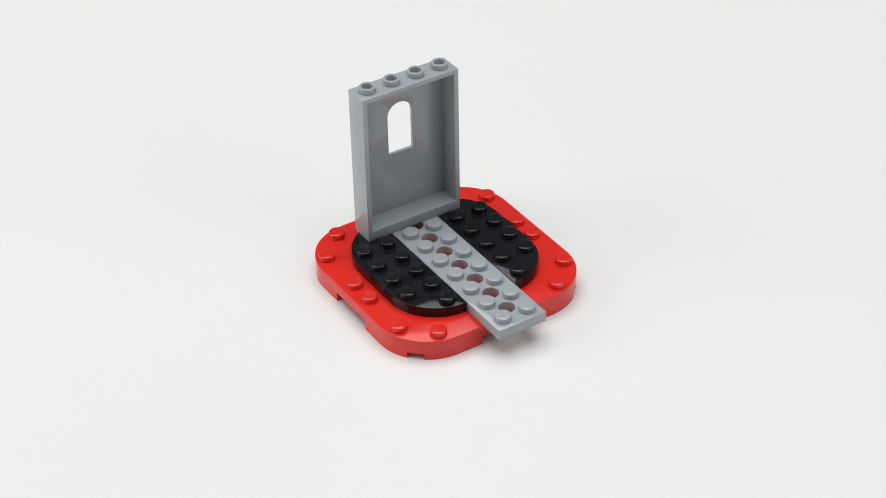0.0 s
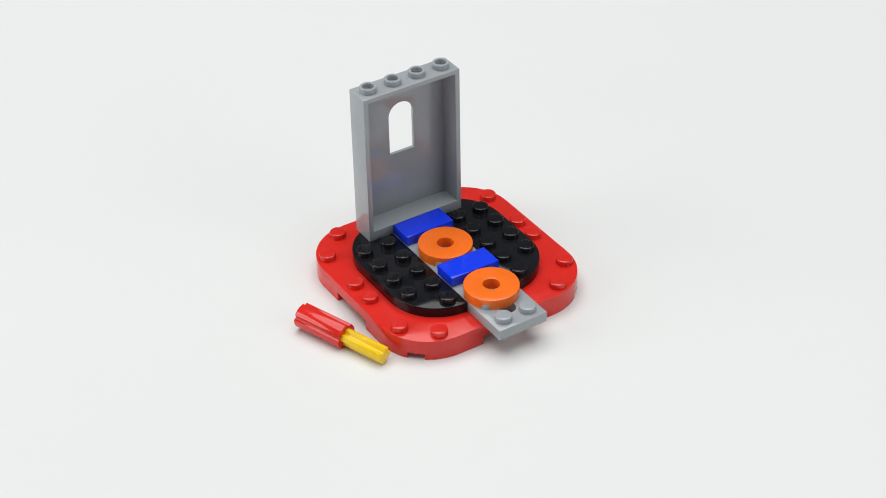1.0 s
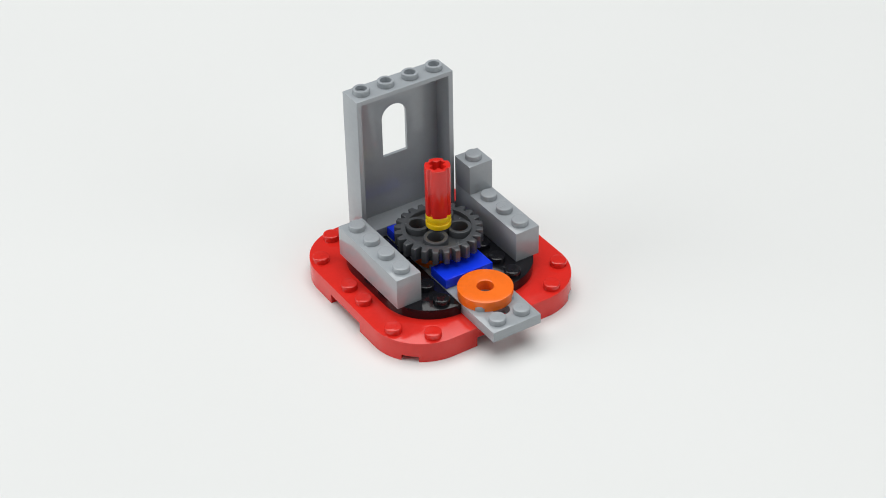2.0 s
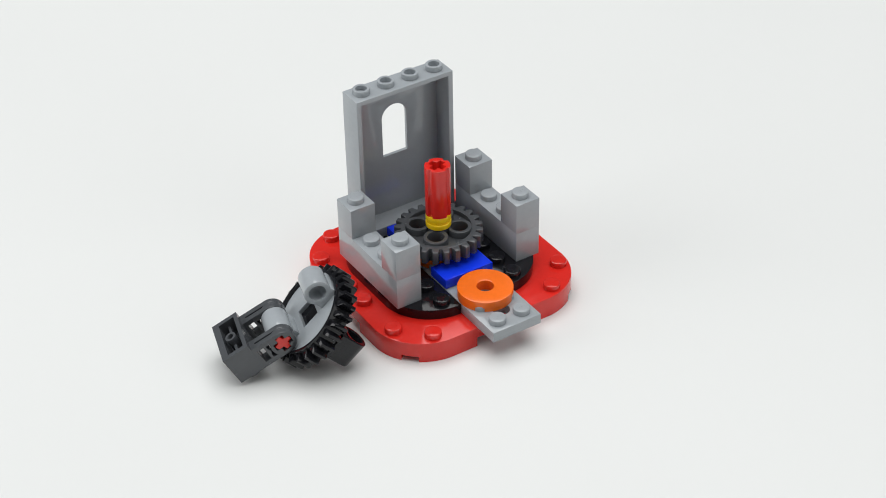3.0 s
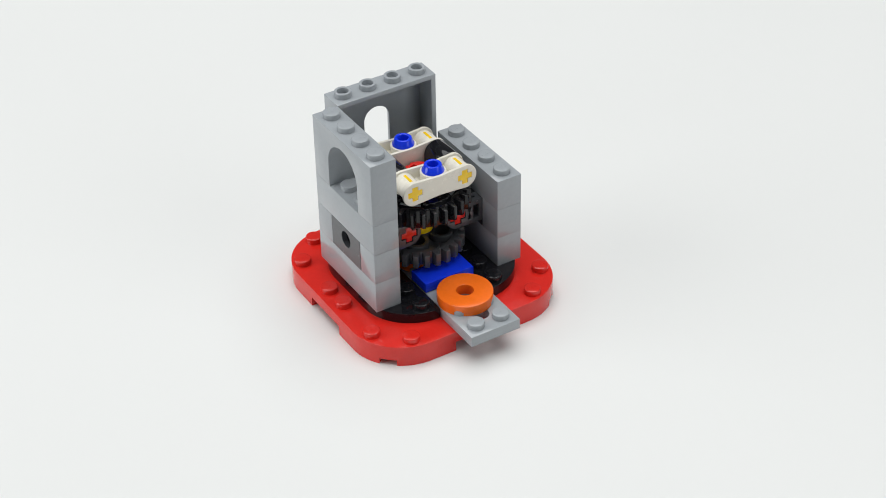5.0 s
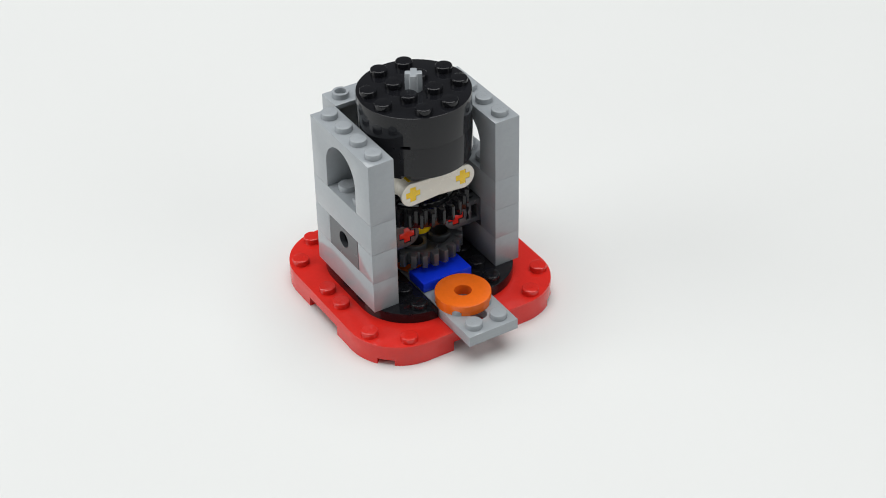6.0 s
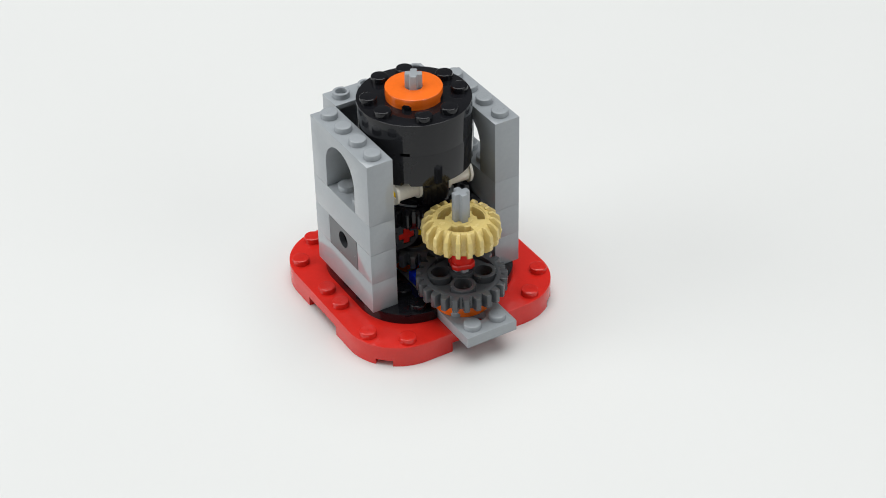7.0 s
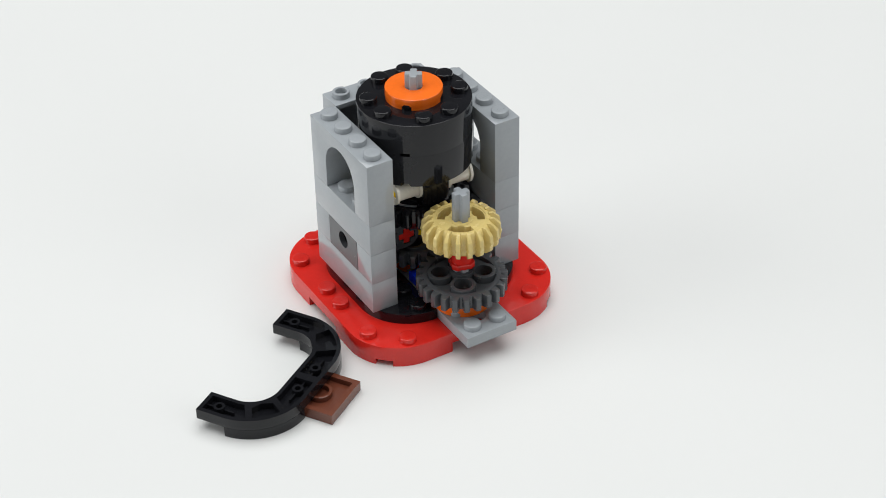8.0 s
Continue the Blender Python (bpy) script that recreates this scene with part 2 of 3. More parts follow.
def spur_gear(label):
    """Dark grey wheel of 24 teeth; its underside is at z = 0."""
    t = thing("gear", label, "gear wheel", "dark grey gear wheels")
    pins = [ring(2.45, 24, 6.0 * math.cos(k * math.pi / 2), 6.0 * math.sin(k * math.pi / 2)) for k in range(4)]
    web = slab(3.0, 4.8, ring(10.0, 48), cross_loop(2.45, 0.95), *pins)
    rim = lathe([(9.5, 1.9), (10.9, 1.9), (10.9, 6.2), (9.5, 6.2)], 48)
    hub = slab(0.0, 7.9, ring(3.4, 28), cross_loop(2.45, 0.95))
    part("wheel", joined(web, rim, hub), DARK, t, bevel=0.12)
    for k in range(4):
        part("pin_hole", put(slab(0.8, 6.9, ring(3.55, 28), ring(2.45, 28)), mm(6.0 * math.cos(k * math.pi / 2), 6.0 * math.sin(k * math.pi / 2), 0)), DARK, t, bevel=0.12)
    teeth = part("tooth", tooth(10.6, 12.8, 2.45, 1.45, 1.85, 6.15, 0.1), DARK, t, bevel=0.25)
    teeth.matrix_basis = Matrix.Rotation(radians(3), 4, "Z")
    for k in range(1, 24):
        o = new("tooth", teeth.data)
        o.parent = t
        o.matrix_basis = Matrix.Rotation(radians(3 + 15 * k), 4, "Z")
    return t


def bevel_tooth():
    """One tooth along x, sloped on both faces and pinched at its waist."""
    bm = bmesh.new()
    rings = []
    for r_in, r_out, w_in, w_out, z in ((7.6, 8.9, 0.95, 0.85, -0.2), (7.6, 10.8, 1.5, 1.2, 1.4), (7.6, 10.95, 1.8, 1.35, 3.2), (7.6, 11.2, 1.7, 1.0, 3.8),
                                        (7.6, 10.95, 1.8, 1.35, 4.4), (7.6, 10.8, 1.5, 1.2, 6.2), (7.6, 8.9, 0.95, 0.85, 7.9)):
        rings.append([bm.verts.new(p) for p in ((r_in, -w_in / 2, z), (r_out, -w_out / 2, z), (r_out, w_out / 2, z), (r_in, w_in / 2, z))])
    for a, b in zip(rings, rings[1:]):
        for i in range(4):
            bm.faces.new((a[i], a[(i + 1) % 4], b[(i + 1) % 4], b[i]))
    bm.faces.new(rings[0])
    bm.faces.new(rings[-1])
    bmesh.ops.recalc_face_normals(bm, faces=bm.faces[:])
    return bm


def bevel_gear():
    """Tan wheel of 20 teeth bevelled on both faces."""
    t = thing("tan_gear", "tan gear wheel with slanted teeth and kidney-shaped openings", "gear wheel")
    kidneys = []
    for k in range(3):
        a = 120 * k - 122
        kidneys.append(arc(0, 0, 6.5, a - 33, a + 33, 12) + arc(0, 0, 4.4, a + 36, a + 17, 4) + arc(0, 0, 3.7, a + 11, a - 11, 4) + arc(0, 0, 4.4, a - 17, a - 36, 4))
    web = slab(1.4, 7.25, ring(8.0, 48), cross_loop(2.45, 0.95), *kidneys)
    rim = lathe([(6.9, 0.2), (7.9, 0.2), (8.7, 1.3), (8.75, 3.8), (8.7, 6.3), (7.9, 7.4), (6.9, 7.4)], 60)
    hub = slab(0, 7.4, ring(3.4, 28), cross_loop(2.45, 0.95))
    part("wheel", joined(web, rim, hub), TAN, t, bevel=0.12)
    teeth = part("tooth", bevel_tooth(), TAN, t, bevel=0.22)
    for k in range(1, 20):
        o = new("tooth", teeth.data)
        o.parent = t
        o.matrix_basis = Matrix.Rotation(radians(18 * k), 4, "Z")
    return t


def fork_brick(s):
    """Dark grey brick with two arms; the axle hole lies at x = 8, the body from 16 to 24, mirrored by s."""
    t = thing("fork_brick", "dark grey hinge brick with two arms and hollow studs", "hinge brick", "fork bricks of the mechanism")
    flip = Matrix.Diagonal((s, 1, 1, 1))

    def add(name, bm, material=DARK, label="", bevel=0.12):
        put(bm, flip)
        if s < 0:
            bmesh.ops.reverse_faces(bm, faces=bm.faces[:])
        part(name, bm, material, t, label, bevel)

    shell = slab(5.2, 9.6, rect(16.05, 22.4, -7.9, 7.9))
    rim_in = rect(17.2, 22.4, -6.6, 6.6)
    low = slab(0, 5.2, rect(16.05, 22.4, -7.9, 7.9), [(x if x < 22 else 22.0, y) for x, y in rim_in])
    outer = put(slab(22.4, 23.95, [(-z, y) for z, y in rect(0, 9.6, -7.9, 7.9)], ring(2.5, 28, -5.8, 0)), X_WAY)
    add("body", joined(shell, low, outer), bevel=0)
    tube = joined(slab(0.1, 5.3, ring(1.6, 20, 19.8, 0), ring(0.9, 16, 19.8, 0)), slab(2.0, 5.3, rect(19.4, 20.2, -6.7, -1.5)), slab(2.0, 5.3, rect(19.4, 20.2, 1.5, 6.7)))
    add("underside_tube", tube)
    # a black disc behind the shallow hole paints in the shade of its depth
    hole_shade = put(slab(22.2, 22.45, ring(2.6, 24, -5.8, 0)), X_WAY)
    add("pin_hole", hole_shade, BLACK, "black disc that stands in for the shade in the pin hole")
    for side in (-1, 1):
        loop = [(16.2, 9.5)] + arc(8.0, 5.8, 3.75, 90, 270, 16) + [(16.2, 2.0)]
        grooved = ([(16.2, 9.5), (14.6, 9.5), (14.6, 8.6), (9.2, 8.6), (9.2, 9.35)] + arc(8.0, 5.8, 3.75, 78, 282, 14)
                   + [(9.2, 2.25), (9.2, 2.95), (14.6, 2.95), (14.6, 2.0), (16.2, 2.0)])
        holes = (rect(13.1, 15.0, 3.5, 8.0), [(11.2, 3.6), (12.2, 3.6), (12.5, 4.3), (11.9, 5.8), (12.5, 7.3), (12.2, 8.0), (11.2, 8.0), (11.7, 5.8)], cross_loop(2.6, 1.15, 8.0, 5.8))
        arm = joined(slab(4.1, 5.7, loop, *holes), slab(5.7, 6.3, grooved, *holes), slab(6.3, 7.9, loop, *holes))
        m = Matrix.Rotation(radians(90), 4, "X") if side < 0 else Matrix.Rotation(radians(90), 4, "X") @ mm(0, 0, -12.0)
        add("arm", put(arm, m), bevel=0.05)
    for y in (-4, 4):
        stud(t, s * 20, y, 9.6, DARK, True)
    return t


def turntable():
    """Grey lower disc with two pin tubes, black toothed rotor with two lugs; axis z, tubes at x = -8 and 8."""
    t = thing("turntable", "black toothed turntable on a light grey disc", "turntable")
    disc = slab(10.2, 11.8, ring(11.6, 48), rect(-2.9, 2.9, -3.6, 3.6))
    part("lower_disc", disc, GREY, t)
    for s in (-1, 1):
        tube = put(slab(-3.95, 3.95, ring(3.7, 32), ring(2.45, 28)), mm(s * 8, 0, 5.8) @ Y_WAY)
        web = slab(8.2, 10.3, rect(s * 8 - 3.2, s * 8 + 3.2, -3.9, 3.9))
        part("pin_tube", joined(tube, web), GREY, t, "light grey pin tube")
    cam_disc = [((9.1 if abs(a % 90 - 45) < 21 else 11.3) * math.cos(radians(a)), (9.1 if abs(a % 90 - 45) < 21 else 11.3) * math.sin(radians(a))) for a in range(0, 360, 4)]
    rotor = part("rotor", joined(lathe([(11.75, 9.3), (12.6, 9.3), (12.6, 15.0), (12.3, 15.3), (10.7, 15.3), (10.6, 14.6), (8.0, 14.6), (8.0, 11.4), (11.75, 11.4)], 56),
                                 slab(14.5, 16.3, cam_disc, rect(-4.0, 4.0, -6.2, 6.2)), slab(11.5, 12.4, rect(-4.6, 4.6, -6.8, 6.8)), slab(12.3, 14.9, rect(-4.6, 4.6, -6.8, 6.8), rect(-4.0, 4.0, -6.2, 6.2))), BLACK, t, "glossy black toothed rotor", bevel=0.1)
    for k in range(28):
        if k == 0:
            one = part("tooth", tooth(12.2, 14.85, 2.1, 0.9, 10.0, 15.5, 0.5), BLACK, rotor, bevel=0.18)
        else:
            o = new("tooth", one.data)
            o.parent = rotor
            o.matrix_basis = Matrix.Rotation(radians(360 * k / 28), 4, "Z")
    for s in (-1, 1):
        lug = put(slab(-3.95, 3.95, [(s * 8 + 3.7, -16.2), (s * 8 + 3.7, -21.8)] + [(x + s * 8, y - 21.8) for x, y in arc(0, 0, 3.7, 0, -180, 18)][1:-1] + [(s * 8 - 3.7, -21.8), (s * 8 - 3.7, -16.2)],
                        ring(2.45, 24, s * 8, -21.8)), Y_WAY)
        part("lug", lug, BLACK, rotor, bevel=0.2)
        for a in (45, 135):
            a += 90 - 90 * s
            # grey on the black rotor paints in the light on each slot's inner wall
            band = slab(14.5, 15.1, arc(0, 0, 10.5, a - 17, a + 17, 10) + arc(0, 0, 9.5, a + 17, a - 17, 10))
            part("slot", band, GREY, rotor, "light grey band that stands in for a slot's lit wall", bevel=0)
    return t, rotor


def beam():
    """Ivory cross block: two axle ends along y and a middle hole along z."""
    t = thing("cross_block", "ivory three-hole cross block with yellow axle ends", "connector", "ivory cross blocks")
    for y in (-3.9, 3.05):
        plate = [(x + 8, z) for x, z in arc(0, 0, 3.75, -80, 80, 12)] + [(0, 3.1)] + [(x - 8, z) for x, z in arc(0, 0, 3.75, 100, 260, 12)] + [(0, -3.1)]
        part("flange", put(slab(y, y + 0.85, [(a, -b) for a, b in plate], cross_loop(2.25, 0.95, -8, 0), cross_loop(2.25, 0.95, 8, 0)), Y_WAY), WHITE, t, bevel=0.18)
    for s in (-1, 1):
        part("barrel", put(slab(-3.1, 3.1, ring(3.05, 28, s * 8, 0)), Y_WAY), WHITE, t)
        part("slot", slab(2.9, 3.1, rect(s * 8 - 0.4, s * 8 + 0.4, -1.9, 1.9)), YELLOW, t, "narrow slot that shows the yellow axle", bevel=0)
    part("sleeve", slab(-3.2, 2.95, ring(3.7, 36), ring(2.5, 28)), WHITE, t)
    part("floor", slab(-1.4, 0.2, rect(-8, 8, -3.1, 3.1), ring(3.6, 28)), WHITE, t, bevel=0)
    return t


def blue_pin():
    t = thing("stud_pin", "blue pin with a hollow stud", "pin", "blue stud pins")
    part("pin", lathe([(1.5, -5.5), (2.4, -5.5), (2.4, 0.03), (3.2, 0.03), (3.15, 0.5), (2.65, 1.1), (2.5, 2.0), (2.3, 2.2), (1.75, 2.2), (1.55, 2.05)], 36), BLUE, t, bevel=0.08)
    return t


def arch_brick():
    """Light grey brick, four studs long along y, with a round-headed opening through it."""
    t = thing("arch_brick", "light grey arched wall brick with four studs", "arch brick", "arched wall bricks")
    outline = [(-15.92, 0), (-8, 0), (-8, 8.0)] + arc(0, 8.0, 8.0, 180, 0, 24)[1:-1] + [(8, 8.0), (8, 0), (15.92, 0), (15.92, 19.2), (-15.92, 19.2)]
    body = put(slab(-3.92, 3.92, [(a, -b) for a, b in outline]), Matrix.Rotation(radians(90), 4, "Z") @ Y_WAY)
    part("body", body, GREY, t, bevel=0.09)
    for j in range(4):
        stud(t, 0, (j - 1.5) * P, 19.2, GREY)
    return t


def round_brick():
    t = thing("round_brick", "black round drum brick with twelve studs", "round brick", "black drum bricks")
    part("body", joined(notched(15.9, 0.9, 9.6, 2.45, (), 0), notched(15.9, 0, 0.9, 2.45, (50, 140, 230, 320), 4)), BLACK, t, bevel=0.22, upper=True)
    for a in (-1.5, -0.5, 0.5, 1.5):
        for b in (-1.5, -0.5, 0.5, 1.5):
            if abs(a) + abs(b) < 3:
                stud(t, a * P, b * P, 9.6, BLACK)
    return t


def square_tile():
    """Reddish brown tile, two by two, hollow below with one tube."""
    t = thing("square_tile", "reddish brown smooth square tile", "tile")
    part("body", joined(slab(1.6, 3.2, rect(-7.95, 7.95, -7.95, 7.95)), slab(0, 1.6, rect(-7.95, 7.95, -7.95, 7.95), rect(-6.4, 6.4, -6.4, 6.4))), BROWN, t, bevel=0.15, upper=True)
    part("underside_tube", slab(0, 1.65, ring(3.25, 28), ring(2.4, 24)), BROWN, t)
    return t


def bend(r0, r1):
    """A quarter bend with one straight stud at both ends, in a three by three field whose inner corner is the origin."""
    return [(0, r1 + 8), (8, r1 + 8)] + arc(8, 8, r1, 90, 0, 20)[1:-1] + [(r1 + 8, 8), (r1 + 8, 0), (r0 + 8, 0), (r0 + 8, 8)] + arc(8, 8, r0, 0, 90, 20)[1:-1] + [(8, r0 + 8), (0, r0 + 8)]


def curved_plate(s):
    t = thing("curved_plate", "black curved studded plate, quarter bend", "curved plate", "black curved plates")
    flip = Matrix.Diagonal((s, 1, 1, 1))

    def add(name, bm, bevel=0.14):
        put(bm, flip)
        if s < 0:
            bmesh.ops.reverse_faces(bm, faces=bm.faces[:])
        part(name, bm, BLACK, t, "", bevel, True)

    top = slab(2.0, 3.2, bend(8.1, 15.9))
    cell_a = [(1.2, 17.2), (8, 17.2)] + arc(8, 8, 9.3, 84, 73, 4) + arc(8, 8, 14.7, 67, 86, 6) + [(8, 22.7), (1.2, 22.7)]
    cell_b = [(y, x) for x, y in reversed(cell_a)]
    cell_c = arc(8, 8, 14.7, 30, 60, 10) + [(8 + 10.6 * math.cos(radians(61)), 8 + 10.6 * math.sin(radians(61)))] + [(8 + 9.3 * math.cos(radians(45)), 8 + 9.3 * math.sin(radians(45)))] + [(8 + 10.6 * math.cos(radians(29)), 8 + 10.6 * math.sin(radians(29)))]
    add("body", joined(top, slab(0, 2.0, bend(8.1, 15.9), cell_a, cell_b, cell_c)))
    for cx, cy, turn in ((4.8, 20, 0), (20, 4.8, 90)):
        tube = joined(slab(0.2, 2.1, ring(1.55, 20), ring(0.85, 16)), slab(0.9, 2.1, rect(-4.0, -1.45, -0.22, 0.22)), slab(0.9, 2.1, rect(1.45, 4.5, -0.22, 0.22)))
        add("underside_tube", put(tube, mm(cx, cy, 0) @ Matrix.Rotation(radians(turn), 4, "Z")))
    for x, y in ((4, 20), (20, 3.6), (8 + 12 * math.cos(radians(73)), 8 + 12 * math.sin(radians(73))), (8 + 12 * math.cos(radians(18)), 8 + 12 * math.sin(radians(18)))):
        stud(t, s * x, y, 3.2, BLACK)
    return t


def curved_tile(s):
    t = thing("curved_tile", "smooth black curved tile, quarter ring", "curved tile", "black curved tiles")
    loop = arc(8, 8, 15.9, 89, 1, 24) + arc(8, 8, 8.1, 2, 88, 24)
    bm = slab(0, 3.2, loop)
    put(bm, Matrix.Diagonal((s, 1, 1, 1)))
    if s < 0:
        bmesh.ops.reverse_faces(bm, faces=bm.faces[:])
    part("body", bm, BLACK, t)
    return t


# ---- the set of pieces ----
base = red_base()
black_west, black_east = black_half(-1), black_half(1)
spine = long_plate()
panel = wall_panel()
blue_a = blue_tile()
blue_b = copy_thing(blue_a, at(0, 0, 0))
orange_a = round_tile()
orange_b = copy_thing(orange_a, at(0, 0, 0))
orange_c = copy_thing(orange_a, at(0, 0, 0))
yellow_axle = axle(24, YELLOW, "short yellow plastic axle with a cross section")
sleeve = tube_connector()
yellow_bush = half_bush()
gear_a = spur_gear("dark grey gear wheel with four round holes")
gear_b = copy_thing(gear_a, at(0, 0, 0))
long_a = brick("brick", 1, 4, BRICK, GREY, "light grey brick with four studs", "brick", "light grey long bricks")
long_b, long_c, long_d = [copy_thing(long_a, at(0, 0, 0)) for _ in range(3)]
small_a = brick("small_brick", 1, 1, BRICK, GREY, "light grey single-stud brick", "brick", "light grey single bricks")
smalls = [small_a] + [copy_thing(small_a, at(0, 0, 0)) for _ in range(3)]
fork_west, fork_east = fork_brick(-1), fork_brick(1)
table_wheel, rotor = turntable()
red_axle_west = axle(15.5, RED, "short red cross axle in the hinge")
red_axle_east = copy_thing(red_axle_west, at(0, 0, 0))
pin_axle_west = axle(23.6, YELLOW, "yellow cross-shaped axle through the lug")
pin_axle_east = copy_thing(pin_axle_west, at(0, 0, 0))
beam_south = beam()
beam_north = copy_thing(beam_south, at(0, 0, 0))
pin_south = blue_pin()
pin_north = copy_thing(pin_south, at(0, 0, 0))
arch_west = arch_brick()
arch_east = copy_thing(arch_west, at(0, 0, 0))
drum_low = round_brick()
drum_top = copy_thing(drum_low, at(0, 0, 0))
grey_axle = axle(40, GREY, "light grey cross-shaped axle through the drum")
front_axle = axle(39, GREY, "light grey plastic axle with a cross section")
red_bush = full_bush()
tan_gear = bevel_gear()
brown = square_tile()
curve_east, curve_west = curved_plate(1), curved_plate(-1)
cover_east, cover_west = curved_tile(1), curved_tile(-1)

# ---- where things are, and when: a frame of reference is a list of (seconds, pose) ----
STILL = [(0.0, at(0, 0, 0))]
MODEL = [(0.0, at(0, 0, 0)), (0.067, at(0.2, -0.14, 0, 0, 0, -0.01)), (0.733, at(0.2, -0.19, 0, 0, 0, -0.17)), (1.4, at(-1.29, 0.32, 0, 0, 0, -0.06)),
         (1.733, at(-1.86, 0.01, 0, 0, 0, 0.09)), (4.767, at(-7.19, 1.53, 0, 0, 0, -1.0)), (5.933, at(-7.69, 1.83, 0, 0, 0, -1.0)), (6.1, at(-7.31, 1.95, 0, 0, 0, -1.35)), (6.967, at(-7.85, 1.6, 0, 0, 0, -1.69))]


def along(x, y, z, tx, ty, tz, roll=0):
    """A pose in millimetres at (x, y, z) whose z axis points to (tx, ty, tz)."""
    way = Vector((tx - x, ty - y, tz - z)).normalized()
    return Matrix.Translation((x / 1000, y / 1000, z / 1000)) @ way.to_track_quat("Z", "Y").to_matrix().to_4x4() @ pose(0, 0, 0, 0, 0, roll)


# the first shaft lies on the paper, its bare tip at the origin, then stands on the model
ROD = [(0.733, along(-40.8, -23.5, 2.4, -48.2, -1.0, 2.4)), (0.9, along(-35.2, -24.4, 2.9, -46.1, 4.8, 3.72, 20)), (1.067, along(-35.1, -17.5, 3.72, -47.9, 11.0, 3.72, 20)),
       (1.233, along(-47.0, -21.8, 14.6, -39.5, 1.2, 5.0, 20))]
SHAFT = [(t, m @ at(0, 0, 10.6)) for t, m in MODEL]
# the turning mechanism beside the model: upside down, upright, then set into it
UPSIDE = at(-57.46, -7.17, 21.87, 180.0, 46.19, 163.75)
MECH = [(2.567, at(-47.78, -14.97, 23.56, 177.51, -34.88, 120.4)), (2.9, UPSIDE), (3.067, at(-62.7, -4.25, 21.9, 164.05, 49.38, 128.78)), (3.233, at(-58.35, -3.28, 22.46, 179.32, 45.26, 160.15)),
        (3.4, at(-61.5, -2.4, -0.7, 0.6, -1.5, -40.14)), (3.567, at(-60.1, -5.9, -0.7, 0, -1.3, -59.3)), (3.733, at(-64.3, 1.3, -0.7, 0, -1.3, -36.0)), (3.9, at(-65.1, 0.67, -0.7, 0, -1.3, -38.0)),
        (4.067, at(-61.45, 1.95, -0.7, 0, -1.3, -31.4)), (4.233, at(-64.5, -1.25, -0.7, 0, -1.2, -43.9)), (4.4, at(-65.0, -2.85, -0.7, 0, -1.1, -44.5)), (4.567, at(-63.2, -2.95, -0.7, 0, -1.1, -46.3))]
MECH += [(t, m @ at(0, 0, 19.23)) for t, m in MODEL if t >= 4.7]
SPIN = 88.0
# the front shaft: its lower end is the origin
FRONT = [(6.267, along(-38.2, -32.2, 2.4, -61.7, -1.5, 2.4)), (6.433, along(-38.2, -32.2, 3.75, -61.7, -1.5, 3.75, 30)), (6.6, along(-45.55, -36.15, 18.0, -61.0, -2.4, 2.4, 15)),
         (6.767, along(-44.7, -22.8, 13.95, -94.6, 63.3, 4.0, 30)), (6.967, MODEL[-1][1] @ at(0, -24, 4.8))]
CURVE = [(7.1, at(-51.3, -24.6, 0, 0, 0, 7.6) @ at(0, -24, -3.2)), (7.267, at(-54.35, -12.0, 0, 0, 0, -40) @ at(0, -24, 0)), (7.433, at(-67.7, -28.6, 0, 0, 0, -38.2)),
         (7.6, at(-53.4, -11.2, 0, 0, 0, -47) @ at(0, -24, 0)), (7.767, at(-54.4, -4.9, 0, 0, 0, -45) @ at(0, -24, 0)), (8.0, at(-70.0, -7.05, 6.4, 0, 180, -148.9))]


def held(steps, t):
    m = steps[0][1]
    for s, q in steps:
        if s <= t + 0.001:
            m = q
    return m


def lowest(ob, turn):
    """How far a thing reaches below its origin when it is turned so."""
    z = 0.0
    for o in ob.children:
        for one, m in [(o, o.matrix_basis)] + [(c, o.matrix_basis @ c.matrix_basis) for c in o.children]:
            z = min([z] + [(turn @ m @ v.co).z for v in one.data.vertices])
    return z


WAITING = []


def wait_place(ob, turn):
    """Pieces not yet used lie in rows on the paper, beside the camera's view, turned as they will first be set down."""
    i = len(WAITING)
    WAITING.append(ob)
    return pose(0.36 + 0.05 * (i % 4) + 0.035 * (i // 4), -0.36 + 0.055 * (i // 4), -lowest(ob, turn)) @ turn


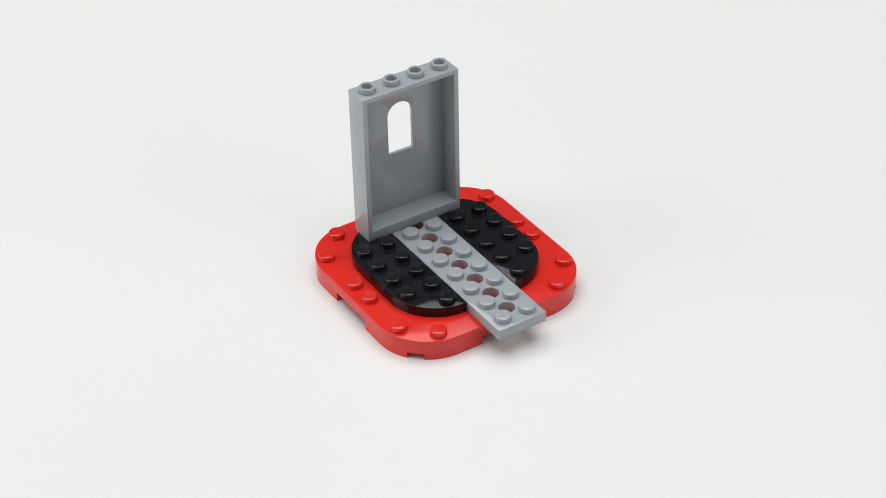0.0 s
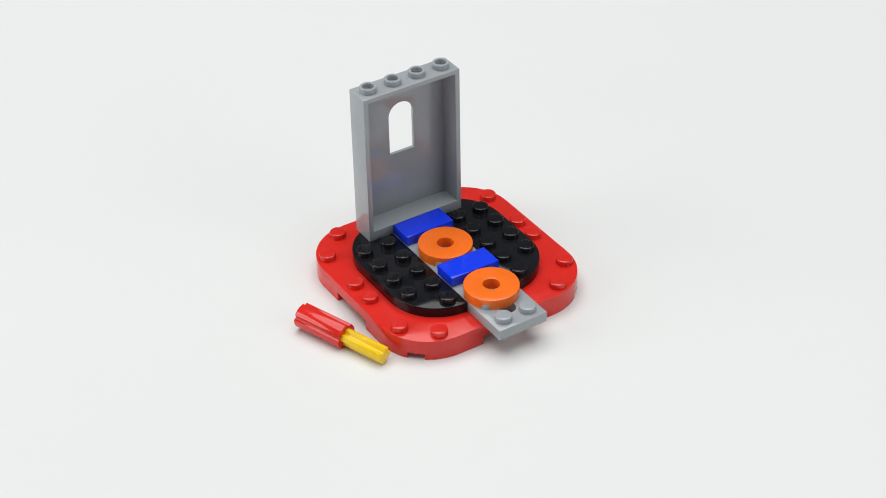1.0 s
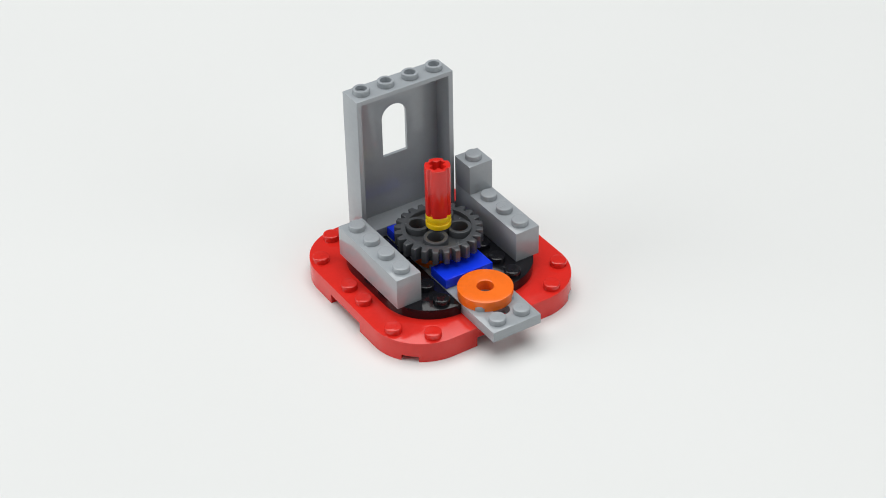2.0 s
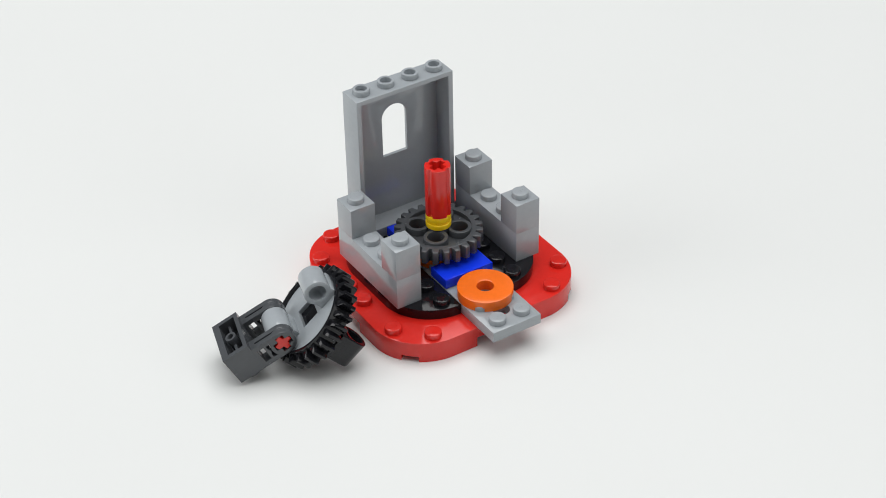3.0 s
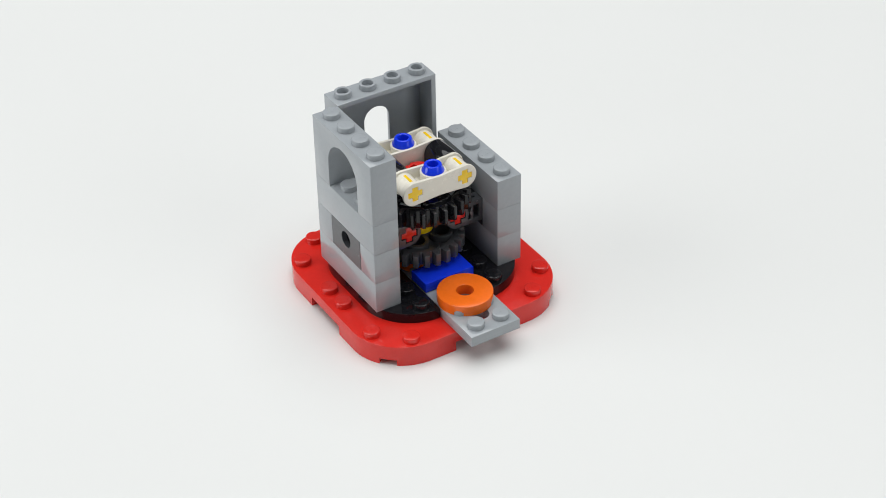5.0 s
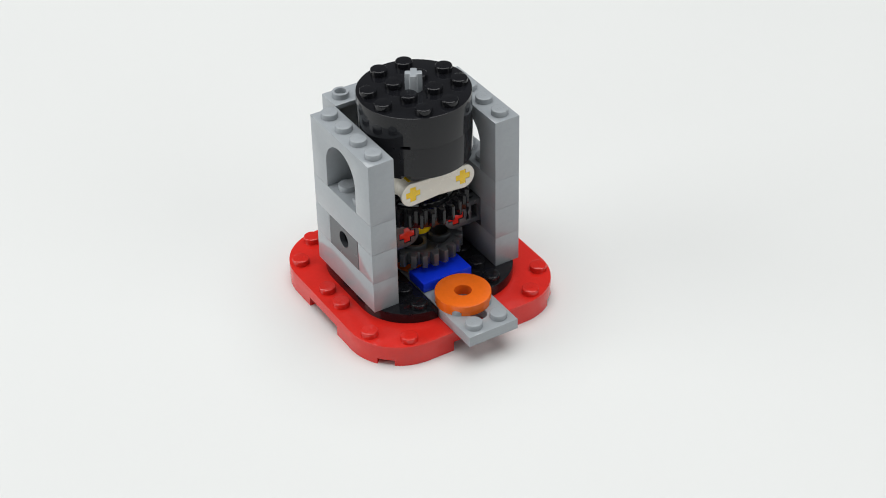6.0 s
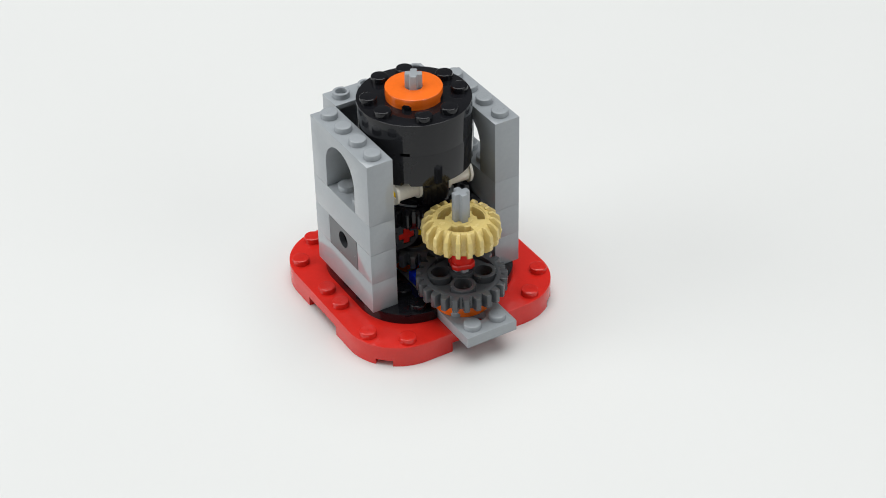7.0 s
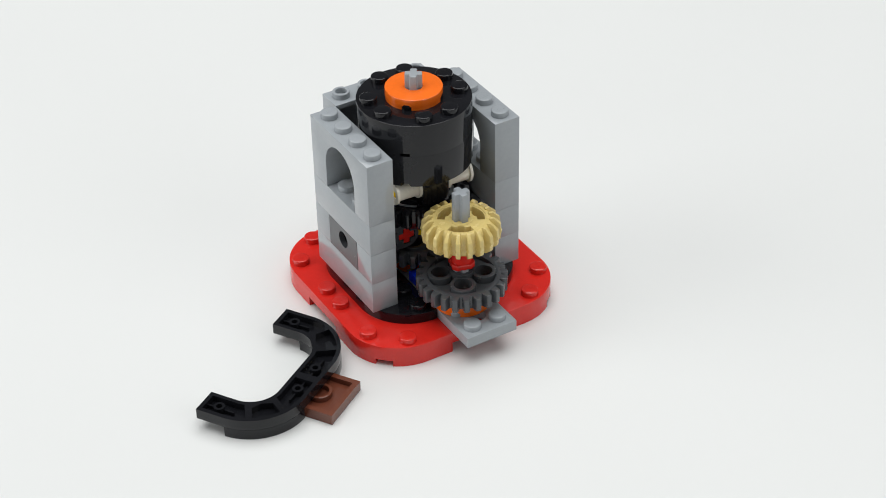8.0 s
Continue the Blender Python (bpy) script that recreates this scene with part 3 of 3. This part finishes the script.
def carry(ob, stays):
    """Key a thing: stays are (seconds, frame of reference, local pose); before the first it waits beside the set."""
    if stays[0][0] > 0:
        first = held(stays[0][1], stays[0][0]) @ stays[0][2]
        stays = [(0.0, STILL, wait_place(ob, first.to_quaternion().to_matrix().to_4x4()))] + stays
    changes = sorted({s[0] for s in stays} | {t for i, s in enumerate(stays) for t, _ in s[1]
                                               if s[0] < t < (stays[i + 1][0] if i + 1 < len(stays) else 9)})
    place = lambda t: (lambda s: held(s[1], t) @ s[2])([s for s in stays if s[0] <= t + 0.001][-1])
    rows, last = [], None
    for t in changes:
        m = place(t)
        if last is None:
            rows.append((t, m))
        else:
            turn = last.to_quaternion().rotation_difference(m.to_quaternion()).angle
            turn = min(turn, 2 * math.pi - turn)
            steps = int(turn / radians(89)) + 1
            rows += [(t - (steps + 1) / FPS, last), (t - steps / FPS, last)]
            for k in range(1, steps):
                q = last.to_quaternion().slerp(m.to_quaternion(), k / steps)
                p = last.translation.lerp(m.translation, k / steps) + Vector((0, 0, 0.03))
                rows.append((t - (steps - k) / FPS, Matrix.LocRotScale(p, q, None)))
            rows += [(t, m), (t + 1 / FPS, m)]
        last = m
    rows.append((8.0, last))
    clean = []
    for t, m in rows:
        if t > 8.0 or clean and frame(t) <= frame(clean[-1][0]):
            if t <= 8.0:
                clean[-1] = (clean[-1][0], m)
            continue
        clean.append((t, m))
    walk(ob, clean)


def motions():
    low, top = 6.4, 9.6
    carry(base, [(0, MODEL, at(0, 0, 0))])
    carry(black_west, [(0, MODEL, at(0, 0, low))])
    carry(black_east, [(0, MODEL, at(0, 0, low))])
    carry(spine, [(0, MODEL, at(0, -8, low))])
    carry(panel, [(0, MODEL, at(0, 20, top))])
    carry(blue_a, [(0.067, MODEL, at(0, 12, top))])
    carry(orange_a, [(0.233, MODEL, at(0, 0, top))])
    carry(blue_b, [(0.4, MODEL, at(0, -12, top))])
    carry(orange_b, [(0.567, MODEL, at(0, -24, top))])
    carry(yellow_axle, [(0.733, ROD, at(0, 0, 12)), (1.4, SHAFT, at(0, 0, 12))])
    carry(sleeve, [(0.9, ROD, at(0, 0, 13.8)), (1.4, SHAFT, at(0, 0, 13.5, 0, 0, 20))])
    carry(yellow_bush, [(1.067, ROD, at(0, 0, 9.8)), (1.4, SHAFT, at(0, 0, 9.5))])
    carry(gear_a, [(1.233, ROD, at(0, 0, 2.2)), (1.4, SHAFT, at(0, 0, 2.2, 0, 0, 50))])
    carry(long_a, [(1.567, MODEL, at(20, 0, top))])
    carry(long_b, [(1.733, MODEL, at(-20, 0, top))])
    for one, t, x, y in zip(smalls, (1.9, 2.067, 2.233, 2.4), (20, 20, -20, -20), (12, -12, 12, -12)):
        carry(one, [(t, MODEL, at(x, y, top + BRICK))])

    # the mechanism: the bricks on its forks lean with them until it stands in the model
    def lean(s, a):
        return at(8 * s, 0, 5.8, 0, -s * a, 0) @ at(-8 * s, 0, -5.8)

    carry(table_wheel, [(2.567, MECH, at(0, 0, 0))])

    def turned(a):
        return at(0, 0, 0, 0, 0, a)

    walk(rotor, [(0.0, turned(89.5)), (3.733 - 2 / FPS, turned(89.5)), (3.733 - 1 / FPS, turned(89.5)), (3.733, turned(0)), (3.733 + 1 / FPS, turned(0)),
                 (6.967 - 2 / FPS, turned(0)), (6.967 - 1 / FPS, turned(0)), (6.967, turned(SPIN)), (6.967 + 1 / FPS, turned(SPIN)), (8.0, turned(SPIN))])
    east = [(2.733, STILL, at(-65.6, -7.5, 0, 0, 0, 130)), (2.9, MECH, lean(1, -18.4)), (3.067, MECH, lean(1, -20.5)), (3.233, MECH, lean(1, -16.5)), (3.4, MECH, lean(1, 5.0)), (4.233, MECH, lean(1, 5.7)), (4.767, MECH, at(0, 0, 0))]
    west = [(3.067, MECH, lean(-1, 7.5)), (3.4, MECH, lean(-1, 7.3)), (4.767, MECH, at(0, 0, 0))]
    carry(fork_east, east)
    carry(fork_west, west)
    carry(red_axle_east, [(2.9, MECH, at(8, 0, 5.8, -90)), (4.767, MECH, at(8, 0, 5.8, -90))])
    carry(red_axle_west, [(3.233, MECH, at(-8, 0, 5.8, -90)), (4.767, MECH, at(-8, 0, 5.8, -90))])
    carry(long_c, [(t, f, m @ at(20, 0, BRICK + 0.02)) for t, f, m in east if t >= 3.4])
    carry(long_d, [(max(t, 3.567), f, m @ at(-20, 0, BRICK + 0.02)) for t, f, m in west if t >= 3.4])
    # what turns with the rotor
    for one, t, m in ((pin_axle_east, 3.733, at(8, 0, 21.8, -90)), (pin_axle_west, 3.9, at(-8, 0, 21.8, -90)), (beam_south, 4.067, at(0, -8, 21.8)), (beam_north, 4.233, at(0, 8, 21.8)),
                      (pin_south, 4.4, at(0, -8, 24.75)), (pin_north, 4.567, at(0, 8, 24.75))):
        carry(one, [(t, MECH, m), (6.967, MECH, turned(SPIN) @ m)])
    # the drum stands over it
    carry(drum_low, [(5.6, MECH, at(0, 0, 28.7)), (5.933, MECH, at(0, 0, 27.7)), (6.1, MECH, at(0, 0, 25.6))])   # pressed home step by step
    carry(drum_top, [(5.933, MECH, at(0, 0, 37.3)), (6.1, MECH, at(0, 0, 35.2))])
    carry(grey_axle, [(5.433, MECH, at(0, 0, 35.0, 0, 0, -32)), (5.933, MECH, at(0, 0, 32.05, 0, 0, -32))])
    carry(orange_c, [(6.1, MECH, at(0, 0, 44.8))])
    carry(arch_west, [(4.933, MODEL, at(-20, 0, 38.47))])
    carry(arch_east, [(5.1, MODEL, at(20, 0, 38.47))])
    carry(front_axle, [(6.267, FRONT, at(0, 0, 19.5)), (6.433, FRONT, at(0, 0, 19.5, 0, 0, -28)), (6.967, FRONT, at(0, 0, 22.0))])
    carry(red_bush, [(6.433, FRONT, at(0, 0, 24, 180)), (6.967, FRONT, at(0, 0, 25.4, 180))])
    carry(gear_b, [(6.6, FRONT, at(0, 0, 8)), (6.767, FRONT, at(0, 0, 8, 0, 0, 45)), (6.967, FRONT, at(0, 0, 8, 0, 0, -118))])
    carry(tan_gear, [(6.767, FRONT, at(0, 0, 24)), (6.967, FRONT, at(0, 0, 25.4))])
    carry(brown, [(7.1, CURVE, at(0, 24, 3.2)), (7.267, CURVE, at(0.4, 24.3, 3.2, 0, 0, 0.5)), (7.6, CURVE, at(0, 24, 3.2))])
    carry(curve_east, [(7.267, CURVE, at(0, 0, 0))])
    carry(curve_west, [(7.433, CURVE, at(0, 0, 0))])
    carry(cover_east, [(7.6, CURVE, at(0, 0, 3.2))])
    carry(cover_west, [(7.767, CURVE, at(0, 0, 3.2))])


motions()
